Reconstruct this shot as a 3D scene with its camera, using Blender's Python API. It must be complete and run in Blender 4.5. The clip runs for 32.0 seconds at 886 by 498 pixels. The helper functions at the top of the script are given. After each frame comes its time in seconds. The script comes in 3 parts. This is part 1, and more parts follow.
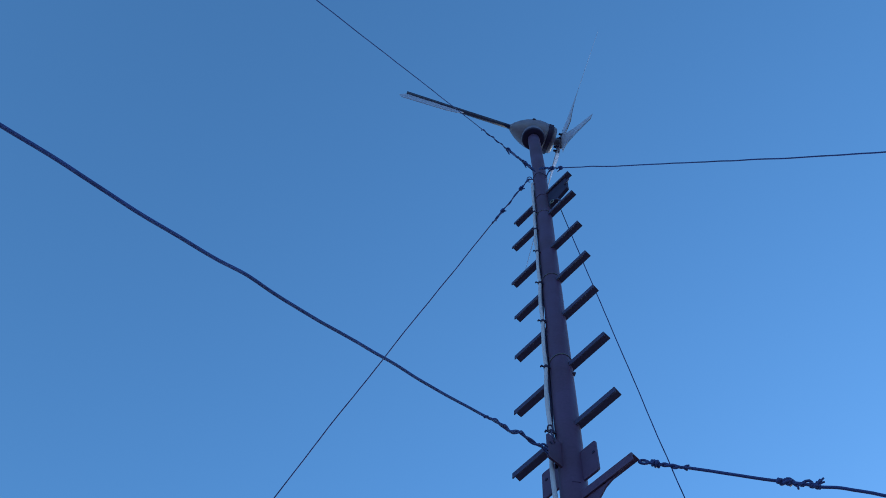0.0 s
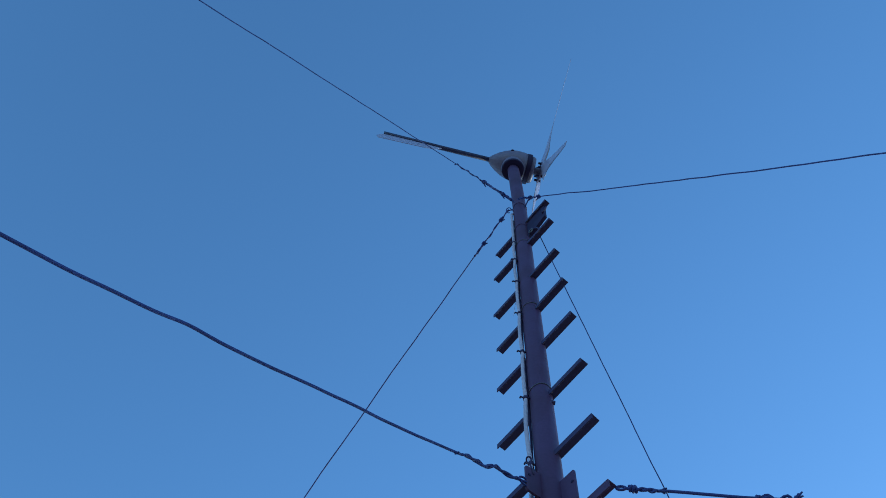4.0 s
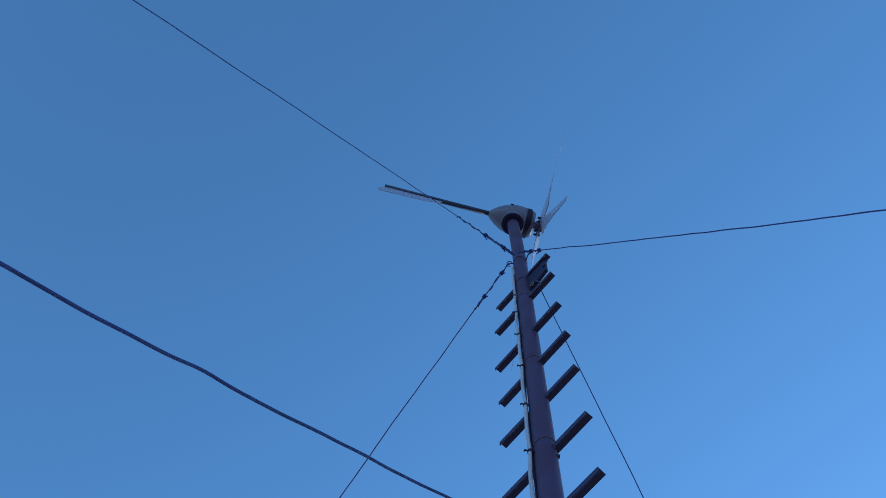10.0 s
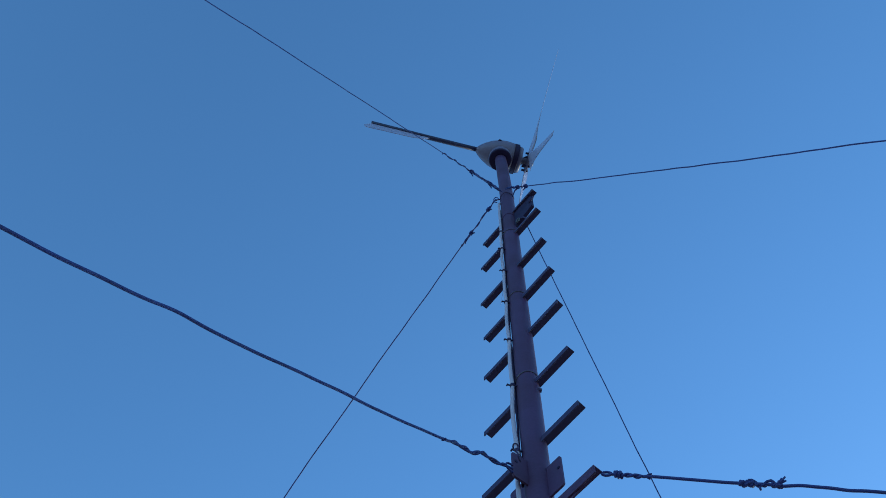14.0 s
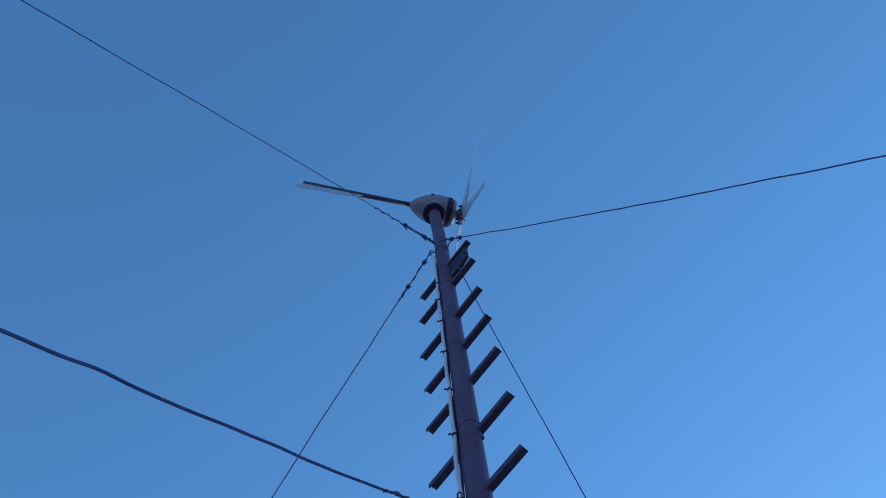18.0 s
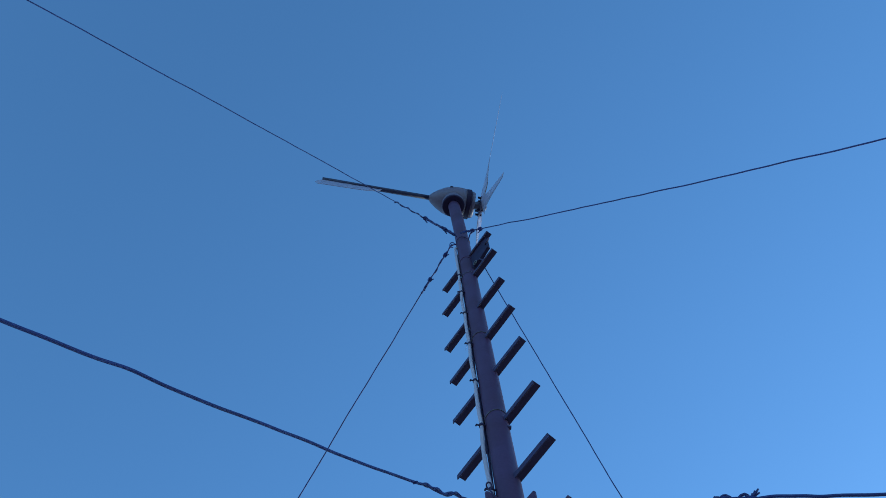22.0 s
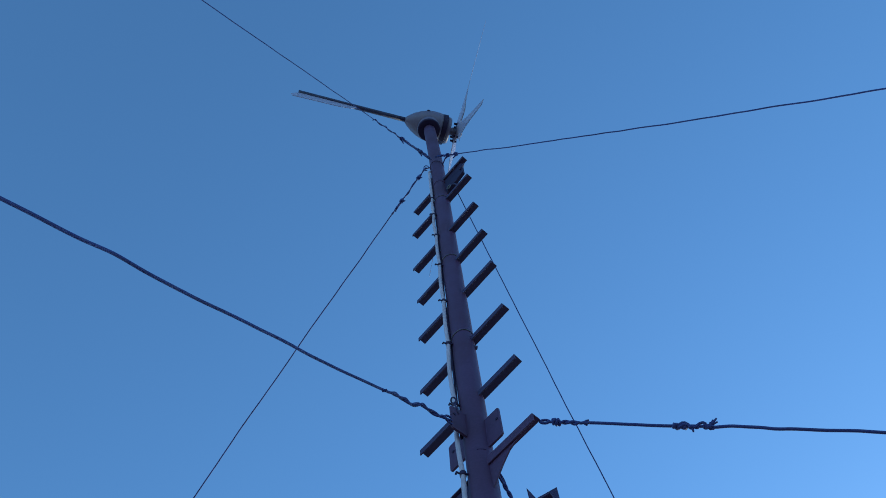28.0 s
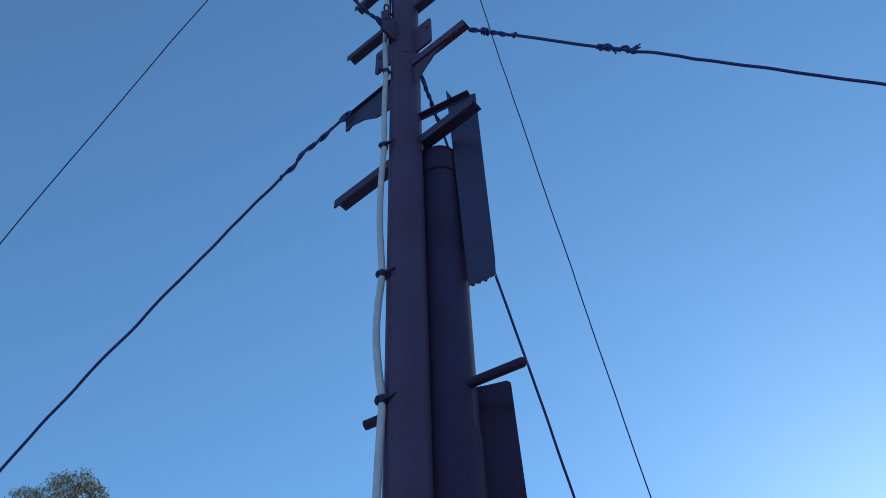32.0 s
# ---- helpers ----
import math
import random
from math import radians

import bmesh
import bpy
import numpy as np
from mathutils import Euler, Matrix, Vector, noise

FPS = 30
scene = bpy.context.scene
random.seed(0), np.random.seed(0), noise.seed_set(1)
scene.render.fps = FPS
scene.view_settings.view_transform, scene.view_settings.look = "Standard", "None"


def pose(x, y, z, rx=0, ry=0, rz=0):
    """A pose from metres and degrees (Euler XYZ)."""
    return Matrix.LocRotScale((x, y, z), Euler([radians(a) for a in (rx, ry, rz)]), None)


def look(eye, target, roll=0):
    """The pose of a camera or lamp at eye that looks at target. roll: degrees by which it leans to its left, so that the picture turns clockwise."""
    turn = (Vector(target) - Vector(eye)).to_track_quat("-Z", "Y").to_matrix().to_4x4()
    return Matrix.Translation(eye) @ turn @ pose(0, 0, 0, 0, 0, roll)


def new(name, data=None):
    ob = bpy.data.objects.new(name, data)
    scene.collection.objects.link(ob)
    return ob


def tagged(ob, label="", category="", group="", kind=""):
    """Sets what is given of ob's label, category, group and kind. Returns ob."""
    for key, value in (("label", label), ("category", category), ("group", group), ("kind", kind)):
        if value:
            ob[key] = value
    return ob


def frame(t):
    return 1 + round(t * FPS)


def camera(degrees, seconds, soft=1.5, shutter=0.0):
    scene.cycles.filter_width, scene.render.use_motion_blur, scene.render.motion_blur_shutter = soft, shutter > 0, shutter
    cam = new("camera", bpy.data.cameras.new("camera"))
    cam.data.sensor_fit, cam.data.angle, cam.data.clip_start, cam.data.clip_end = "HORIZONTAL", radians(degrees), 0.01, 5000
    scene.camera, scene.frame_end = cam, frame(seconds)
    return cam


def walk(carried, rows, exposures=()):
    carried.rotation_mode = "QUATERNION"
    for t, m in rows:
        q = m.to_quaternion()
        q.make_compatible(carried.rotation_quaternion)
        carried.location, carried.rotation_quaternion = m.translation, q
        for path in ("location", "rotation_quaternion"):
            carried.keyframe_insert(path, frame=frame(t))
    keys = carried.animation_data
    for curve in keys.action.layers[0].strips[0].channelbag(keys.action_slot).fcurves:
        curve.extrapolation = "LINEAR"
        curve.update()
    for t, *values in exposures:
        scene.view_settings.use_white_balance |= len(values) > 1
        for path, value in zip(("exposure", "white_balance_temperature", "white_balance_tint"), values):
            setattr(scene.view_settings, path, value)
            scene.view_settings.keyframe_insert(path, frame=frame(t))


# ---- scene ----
SUN_AZ, SUN_EL = 54.0, 24.0

cam = camera(52.39, 32.0, soft=0.9)
PATH = [
    (0, (-0.1248, -1.6536, 1.5154), (-0.3924, -0.6081, 4.3146), 12.231),
    (0.5, (-0.1155, -1.6519, 1.5296), (-0.3849, -0.6817, 4.3556), 12.800),
    (1, (-0.1247, -1.6643, 1.5175), (-0.3778, -0.7174, 4.3529), 13.182),
    (1.5, (-0.1073, -1.6594, 1.5098), (-0.3655, -0.8017, 4.3730), 13.101),
    (2, (-0.0977, -1.6682, 1.5099), (-0.3729, -0.7905, 4.3654), 10.880),
    (2.5, (-0.0697, -1.6505, 1.5134), (-0.4089, -0.8018, 4.3708), 14.685),
    (3, (-0.0407, -1.6497, 1.5256), (-0.3635, -0.7664, 4.3744), 13.004),
    (3.5, (-0.0146, -1.6467, 1.5353), (-0.3133, -0.7437, 4.3805), 11.833),
    (4, (0.0011, -1.6297, 1.5416), (-0.2690, -0.7016, 4.3816), 10.007),
    (4.5, (0.0169, -1.6057, 1.5480), (-0.2391, -0.6462, 4.3789), 7.763),
    (6.5, (0.0073, -1.6049, 1.5259), (-0.1924, -0.7357, 4.3903), 6.470),
    (7, (-0.0060, -1.5970, 1.5436), (-0.2051, -0.7932, 4.4270), 7.832),
    (7.5, (-0.0246, -1.6032, 1.5353), (-0.2292, -0.8345, 4.4279), 9.251),
    (8, (-0.0362, -1.6144, 1.5245), (-0.2241, -0.8428, 4.4175), 8.543),
    (8.5, (-0.0370, -1.6119, 1.5213), (-0.2417, -0.8099, 4.4048), 9.379),
    (9, (-0.0340, -1.6086, 1.5258), (-0.2487, -0.8776, 4.4274), 11.114),
    (9.5, (-0.0438, -1.6200, 1.5178), (-0.2554, -0.8819, 4.4179), 10.639),
    (10, (-0.0442, -1.6225, 1.5250), (-0.2769, -0.8666, 4.4189), 11.538),
    (10.5, (-0.0412, -1.6335, 1.5136), (-0.2782, -0.9002, 4.4130), 12.137),
    (11, (-0.0293, -1.6367, 1.5196), (-0.2753, -0.9025, 4.4179), 12.402),
    (11.5, (-0.0426, -1.6399, 1.5100), (-0.2908, -0.8226, 4.3858), 11.349),
    (12, (-0.0349, -1.6298, 1.5081), (-0.2789, -0.6506, 4.3333), 8.411),
    (12.5, (-0.0335, -1.6220, 1.5082), (-0.2802, -0.6429, 4.3332), 8.978),
    (13, (-0.0307, -1.6088, 1.5158), (-0.2505, -0.5632, 4.3191), 7.308),
    (13.5, (-0.0008, -1.5946, 1.5402), (-0.2215, -0.5461, 4.3423), 6.707),
    (14, (0.0018, -1.6230, 1.5307), (-0.2298, -0.6619, 4.3631), 7.511),
    (14.5, (0.0170, -1.6315, 1.5143), (-0.1355, -0.7674, 4.3831), 2.136),
    (15, (0.0349, -1.6187, 1.5247), (-0.0794, -0.8008, 4.4088), -1.511),
    (15.5, (0.0443, -1.6304, 1.5114), (-0.0106, -0.8865, 4.4172), -5.136),
    (17.5, (0.0307, -1.5922, 1.5213), (0.0358, -0.8056, 4.4164), -8.974),
    (18, (0.0193, -1.5790, 1.5270), (0.0100, -0.7820, 4.4192), -7.624),
    (18.5, (0.0093, -1.5895, 1.5194), (-0.0291, -0.7960, 4.4123), -5.999),
    (19, (0.0168, -1.5821, 1.5123), (-0.0398, -0.7978, 4.4073), -5.433),
    (19.5, (0.0282, -1.5757, 1.5108), (-0.0434, -0.7948, 4.4065), -4.787),
    (20, (0.0340, -1.5617, 1.5215), (-0.0304, -0.7776, 4.4166), -5.290),
    (20.5, (0.0258, -1.5675, 1.5289), (-0.0383, -0.7278, 4.4082), -4.942),
    (21, (0.0231, -1.5693, 1.5234), (-0.0503, -0.7486, 4.4081), -4.335),
    (21.5, (0.0188, -1.5836, 1.5264), (-0.0600, -0.7504, 4.4073), -3.947),
    (22, (0.0123, -1.5794, 1.5206), (-0.0661, -0.7693, 4.4081), -4.646),
    (22.5, (0.0180, -1.5785, 1.5194), (-0.0569, -0.7730, 4.4082), -4.430),
    (23, (0.0224, -1.5876, 1.5176), (-0.0412, -0.7885, 4.4085), -5.249),
    (23.5, (0.0372, -1.5787, 1.5245), (-0.0113, -0.7779, 4.4152), -5.687),
    (24, (0.0451, -1.5645, 1.5249), (-0.0146, -0.7684, 4.4168), -5.411),
    (24.5, (0.0402, -1.5713, 1.5304), (-0.0375, -0.7533, 4.4157), -3.712),
    (25, (0.0247, -1.5747, 1.5319), (-0.0857, -0.7472, 4.4134), -1.825),
    (25.5, (0.0155, -1.5660, 1.5256), (-0.0601, -0.7478, 4.4109), -3.006),
    (26, (0.0058, -1.5436, 1.5261), (-0.0527, -0.6647, 4.3938), -3.598),
    (26.5, (0.0131, -1.5272, 1.5304), (-0.0356, -0.5493, 4.3662), -4.296),
    (28.5, (-0.0688, -1.5510, 1.4946), (-0.0203, -0.4538, 4.2864), -6.552),
    (29, (-0.0714, -1.5417, 1.4894), (0.0085, -0.2924, 4.2157), -5.995),
    (29.5, (-0.0890, -1.5518, 1.4656), (0.0120, -0.3560, 4.2152), -6.429),
    (30, (-0.0791, -1.5347, 1.4427), (0.0529, -0.2744, 4.1619), -6.415),
    (30.5, (-0.0791, -1.4870, 1.4314), (0.0702, -0.1116, 4.0934), -5.214),
    (31, (-0.0388, -1.4208, 1.3721), (0.1609, 0.2194, 3.8760), -4.621),
    (31.5, (-0.0374, -1.3597, 1.3638), (0.1729, 0.4137, 3.7744), -4.064),
    (32, (-0.0229, -1.2963, 1.3375), (0.1586, 0.5954, 3.6588), -2.694),
]
walk(cam, [(t, look(eye, target, roll)) for t, eye, target, roll in PATH],
     exposures=[(0, 0.74, 6010, -8), (26, 0.74, 6010, -8), (29, 0.69, 6260, -7), (30, 0.69, 6290, -7), (31, 0.62, 6560, -7), (32, 0.55, 6690, -6)])

# ---- light ----
world = bpy.data.worlds.new("sky")
scene.world = world
world.use_nodes = True
wn = world.node_tree
sky = wn.nodes.new("ShaderNodeTexSky")
sky.sky_type = "NISHITA"
sky.sun_disc = False
sky.sun_elevation = radians(SUN_EL)
sky.sun_rotation = radians(90.0 - SUN_AZ)
sky.air_density = 1.0
sky.dust_density = 0.14
sky.ozone_density = 7.0
wn.nodes["Background"].inputs["Strength"].default_value = 0.15
wn.links.new(sky.outputs["Color"], wn.nodes["Background"].inputs["Color"])

sun = new("sun", bpy.data.lights.new("sun", "SUN"))
sun.data.energy = 0.8
sun.data.angle = radians(0.5)
sun.data.color = (1.0, 0.9, 0.78)
sd = Vector((math.cos(radians(SUN_EL)) * math.cos(radians(SUN_AZ)),
             math.cos(radians(SUN_EL)) * math.sin(radians(SUN_AZ)), math.sin(radians(SUN_EL))))
sun.matrix_world = look(sd * 50, (0, 0, 0))


# ---- materials ----
def material(name, base, rough, metal=0.0, spots=None, spot_amount=0.5, scale=8.0, grain=60.0, bump=0.2, bump_dist=0.002, spec=0.5):
    """A node material: two scales of colour variation and a fine relief."""
    m = bpy.data.materials.new(name)
    m.use_nodes = True
    nt = m.node_tree
    b = nt.nodes["Principled BSDF"]
    b.inputs["Roughness"].default_value = rough
    b.inputs["Metallic"].default_value = metal
    b.inputs["Specular IOR Level"].default_value = spec
    tc = nt.nodes.new("ShaderNodeTexCoord")
    big = nt.nodes.new("ShaderNodeTexNoise")
    big.inputs["Scale"].default_value = scale
    big.inputs["Detail"].default_value = 6
    fine = nt.nodes.new("ShaderNodeTexNoise")
    fine.inputs["Scale"].default_value = grain
    fine.inputs["Detail"].default_value = 4
    nt.links.new(tc.outputs["Object"], big.inputs["Vector"])
    nt.links.new(tc.outputs["Object"], fine.inputs["Vector"])
    ramp = nt.nodes.new("ShaderNodeValToRGB")
    ramp.color_ramp.elements[0].position = 0.42
    ramp.color_ramp.elements[1].position = 0.68
    nt.links.new(big.outputs["Fac"], ramp.inputs["Fac"])
    mix = nt.nodes.new("ShaderNodeMixRGB")
    mix.inputs["Color1"].default_value = (*base, 1)
    mix.inputs["Color2"].default_value = (*(spots or [c * 0.7 for c in base]), 1)
    amount = nt.nodes.new("ShaderNodeMath")
    amount.operation = "MULTIPLY"
    amount.inputs[1].default_value = spot_amount
    nt.links.new(ramp.outputs["Color"], amount.inputs[0])
    nt.links.new(amount.outputs[0], mix.inputs["Fac"])
    over = nt.nodes.new("ShaderNodeMixRGB")
    over.blend_type = "MULTIPLY"
    over.inputs["Fac"].default_value = 0.35
    nt.links.new(mix.outputs["Color"], over.inputs["Color1"])
    nt.links.new(fine.outputs["Fac"], over.inputs["Color2"])
    nt.links.new(over.outputs["Color"], b.inputs["Base Color"])
    rr = nt.nodes.new("ShaderNodeMapRange")
    rr.inputs["To Min"].default_value = max(0.05, rough - 0.12)
    rr.inputs["To Max"].default_value = min(1.0, rough + 0.12)
    nt.links.new(big.outputs["Fac"], rr.inputs["Value"])
    nt.links.new(rr.outputs["Result"], b.inputs["Roughness"])
    bp = nt.nodes.new("ShaderNodeBump")
    bp.inputs["Strength"].default_value = bump
    bp.inputs["Distance"].default_value = bump_dist
    nt.links.new(fine.outputs["Fac"], bp.inputs["Height"])
    nt.links.new(bp.outputs["Normal"], b.inputs["Normal"])
    return m


PAINT = material("brown_red_paint", (0.108, 0.051, 0.126), 0.55, spots=(0.088, 0.037, 0.076), spot_amount=0.85, scale=4, grain=90, spec=0.35)
PAINT_OLD = material("dark_weathered_paint", (0.058, 0.028, 0.08), 0.85, spots=(0.042, 0.02, 0.05), spot_amount=0.7, scale=4, grain=70, bump=0.35, spec=0.3)
STEEL = material("dull_angle_steel", (0.05, 0.032, 0.105), 0.6, spots=(0.058, 0.031, 0.08), spot_amount=0.6, scale=14, grain=120)
WIRE = material("dark_steel_wire", (0.04, 0.054, 0.24), 0.65, 0.0, spots=(0.035, 0.028, 0.09), scale=9, grain=150, bump=0.03)
CONDUIT = material("grey_plastic_conduit", (0.68, 0.59, 0.67), 0.5, spots=(0.54, 0.47, 0.53), scale=6, grain=40)
CLIP = material("dark_clip", (0.045, 0.03, 0.09), 0.6, spec=0.3)
TIE = material("grey_tie_wire", (0.2, 0.19, 0.2), 0.5, 0.4)
SHELL = material("pale_grey_cast_shell", (0.23, 0.19, 0.27), 0.5, spots=(0.19, 0.16, 0.23), scale=7, grain=60, bump=0.08)
BLACK = material("black_rubber", (0.03, 0.016, 0.062), 0.65, spec=0.3)
BLADE = material("white_blade_plastic", (0.48, 0.46, 0.62), 0.4, spots=(0.43, 0.41, 0.56), scale=5, grain=30, bump=0.03)
TAIL = material("dark_tail_tube", (0.045, 0.045, 0.12), 0.5, 0.0)
BARK = material("grey_brown_bark", (0.14, 0.1, 0.07), 0.9, scale=6, grain=30, bump=0.8, bump_dist=0.01)
# unseen ground: its pale warm colour is picked for the light it throws up
SOIL = material("pale_bounce_ground", (0.42, 0.34, 0.29), 0.95, spots=(0.3, 0.23, 0.19), spot_amount=0.8, scale=0.4, grain=12, bump=0.6, bump_dist=0.02)


# ---- mesh helpers ----
def link(name, bm, mat, parent=None, label="", smooth=True):
    me = bpy.data.meshes.new(name)
    bmesh.ops.recalc_face_normals(bm, faces=bm.faces[:])
    bm.to_mesh(me)
    bm.free()
    for p in me.polygons:
        p.use_smooth = smooth
    me.materials.append(mat)
    ob = new(name, me)
    if parent is not None:
        ob.parent = parent
    if label:
        ob["label"] = label
    return ob


def part(name, bm, mat, parent, label="", smooth=False):
    return link(name, bm, mat, parent, label, smooth)


def thing(name, label, category, at=(0, 0, 0), group="", kind=""):
    ob = new(name)
    ob.empty_display_size = 0.1
    ob.location = at
    return tagged(ob, label, category, group, kind)


def tube(bm, pts, r, seg=10, cap=True):
    """A round bar along a line of points; r is one radius or one for each point."""
    pts = [Vector(p) for p in pts]
    rs = r if isinstance(r, (list, tuple)) else [r] * len(pts)
    rings, side = [], None
    for i, p in enumerate(pts):
        d = (pts[min(i + 1, len(pts) - 1)] - pts[max(i - 1, 0)]).normalized()
        if side is None:
            side = d.orthogonal().normalized()
        side = (side - d * side.dot(d)).normalized()
        other = d.cross(side)
        rings.append([bm.verts.new(p + rs[i] * (math.cos(a) * side + math.sin(a) * other))
                      for a in (2 * math.pi * k / seg for k in range(seg))])
    for a, b in zip(rings, rings[1:]):
        for k in range(seg):
            bm.faces.new((a[k], a[(k + 1) % seg], b[(k + 1) % seg], b[k]))
    if cap:
        bm.faces.new(rings[0][::-1])
        bm.faces.new(rings[-1])
    return bm


def prism(bm, outline, direction):
    """A solid: an outline of points, pushed along a direction."""
    a = [bm.verts.new(Vector(p)) for p in outline]
    b = [bm.verts.new(Vector(p) + Vector(direction)) for p in outline]
    n = len(a)
    bm.faces.new(a[::-1])
    bm.faces.new(b)
    for k in range(n):
        bm.faces.new((a[k], a[(k + 1) % n], b[(k + 1) % n], b[k]))
    return bm


def softened(bm, w):
    bmesh.ops.recalc_face_normals(bm, faces=bm.faces[:])
    edges = [e for e in bm.edges if len(e.link_faces) == 2 and e.calc_face_angle(0) > 0.6]
    bmesh.ops.bevel(bm, geom=edges, offset=w, segments=2, affect="EDGES", profile=0.5)
    return bm


# The steps point along U; V is level and square to it.
PHI = radians(-43.34)
U = Vector((math.cos(PHI), math.sin(PHI), 0))
V = Vector((-U.y, U.x, 0))
Z = Vector((0, 0, 1))
R = 0.0448  # mast radius


def axis(z):
    """The mast's centre line, which leans a little and bends at its top."""
    return Vector((0.0355 - 0.00579 * z - 0.008 * max(0.0, z - 6.9) ** 2, 0.0104 + 0.00069 * z, z))


def uz(s, z, v=0.0):
    return axis(z) + U * s + V * v


# ---- ground (out of view; pale so that it bounces light onto the undersides) ----
bm = bmesh.new()
n = 48
verts = []
for j, rad in enumerate((0.0, 3, 8, 20, 60, 200, 900, 3000)):
    if j == 0:
        verts.append([bm.verts.new((0, 0, 0))])
        continue
    verts.append([bm.verts.new((rad * math.cos(2 * math.pi * k / n), rad * math.sin(2 * math.pi * k / n),
                                0.0 if rad < 12 else 0.25 * noise.noise((k * 0.4, rad * 0.1, 0)))) for k in range(n)])
for k in range(n):
    bm.faces.new((verts[0][0], verts[1][k], verts[1][(k + 1) % n]))
for a, b in zip(verts[1:], verts[2:]):
    for k in range(n):
        bm.faces.new((a[k], b[k], b[(k + 1) % n], a[(k + 1) % n]))
tagged(link("ground", bm, SOIL), "pale brown ground round the mast, out of view, bounces light up", "ground", kind="structure")

# ---- the mast ----
mast = thing("mast", "tall dark purple-brown steel pipe mast with welded angle-iron steps", "mast")
bm = tube(bmesh.new(), [axis(z) for z in [k * 0.4 for k in range(20)] + [8.2, 8.4]], R, 40)
part("pipe", bm, PAINT, mast, smooth=True)


def angle_iron(a, b, w=0.029, th=0.0045, h=0.027, far=1):
    """A level angle bar from a to b: a flat flange on top, and one that hangs from its far edge, or from the near one (far 0)."""
    bm = bmesh.new()
    a, b = Vector(a), Vector(b)
    side = Z.cross(b - a).normalized() * (far or 1)
    prof = [(-w / 2, 0), (-w / 2, -th), (w / 2 - th, -th), (w / 2 - th, -h), (w / 2, -h), (w / 2, 0)]
    if far == 0:
        c = w * 0.88
        prof = [(-w / 2, 0), (-w / 2, -h * 1.12), (-w / 2 + th, -h * 1.12), (-w / 2 + th, -th), (c, -th), (c, 0)]
    prism(bm, [a + side * p + Z * q for p, q in prof], b - a)
    return softened(bm, 0.0012)


def flat(a, b, z0, z1, th, cut=0.0):
    """An upright plate of thickness th between two places of the plan, its outer corners cut."""
    bm = bmesh.new()
    a, b = Vector(a), Vector(b)
    side = Z.cross(b - a).normalized() * th
    d = (b - a).normalized()
    prism(bm, [a - side / 2 + Z * z0, b - d * cut - side / 2 + Z * z0, b - side / 2 + Z * (z0 + cut),
               b - side / 2 + Z * (z1 - cut), b - d * cut - side / 2 + Z * z1, a - side / 2 + Z * z1], side)
    return softened(bm, 0.0012)


def weld(c, d, r):
    """A bead of weld round a bar where it meets the pipe."""
    bm = bmesh.new()
    d = Vector(d).normalized()
    e = d.cross(Z).normalized()
    pts = [Vector(c) + e * r * math.cos(t) + Z * r * 0.8 * math.sin(t) for t in (2 * math.pi * k / 14 for k in range(15))]
    return tube(bm, pts, [0.003 + 0.0012 * noise.noise(p * 90) for p in pts], 6)


# each step's two ends: height, reach along U, sideways shift
STEPS = (
    (6.820, -0.235, 0.004, 6.832, 0.227, -0.002),
    (6.400, -0.247, -0.002, 6.433, 0.227, -0.002),
    (5.844, -0.244, -0.009, 5.877, 0.227, -0.011),
    (5.418, -0.232, -0.002, 5.461, 0.229, -0.002),
    (5.003, -0.230, -0.006, 5.099, 0.219, 0.017),
    (4.599, -0.254, 0.014, 4.616, 0.225, 0.009),
    (4.126, -0.236, -0.016, 4.213, 0.215, 0.016),
)
for z0, s0, v0, z1, s1, v1 in STEPS:
    st = part("step", angle_iron(uz(s0, z0 + 0.015, v0), uz(s1, z1 + 0.015, v1), far=0), STEEL, mast, "dark angle-iron step")
    for sg in (-1, 1):
        part("weld_bead", weld(uz(sg * 0.0395, (z0 + z1) / 2 + 0.005), U, 0.0105), STEEL, st, smooth=True)
st = part("step", angle_iron(uz(-0.27, 3.378, 0.022), uz(0.219, 3.392, 0.022), 0.0335, 0.005, 0.032, 0), STEEL, mast, "wide angle-iron step")
part("weld_bead", weld(uz(0.035, 3.368, 0.018), U, 0.01), PAINT, st, smooth=True)

# short plates crossed through the pipe, with black discs for bolt holes, and the bracket arms under them
def holed_plate(s0, s1, z0, z1, along, hole):
    pl = part("tie_plate", flat(axis((z0 + z1) / 2).xy.to_3d() + along * s0, axis((z0 + z1) / 2).xy.to_3d() + along * s1, z0, z1, 0.008, 0.006), PAINT, mast, "drilled tie plate")
    c = axis((z0 + z1) / 2).xy.to_3d() + along * hole + Z * ((z0 + z1) / 2 + 0.02)
    nrm = Z.cross(along)
    # no hole is cut: a black stub gives the dark of its inside
    bm = tube(bmesh.new(), [c - nrm * 0.006, c + nrm * 0.006], 0.006, 12)
    part("bolt_hole_shade", bm, BLACK, pl)
    return pl


holed_plate(0.03, 0.107, 3.855, 4.012, U, 0.095)
holed_plate(-0.03, -0.125, 3.914, 4.056, U, -0.105)
holed_plate(0.03, 0.104, 3.925, 4.06, Vector((-0.73, -0.684, 0)), 0.09)
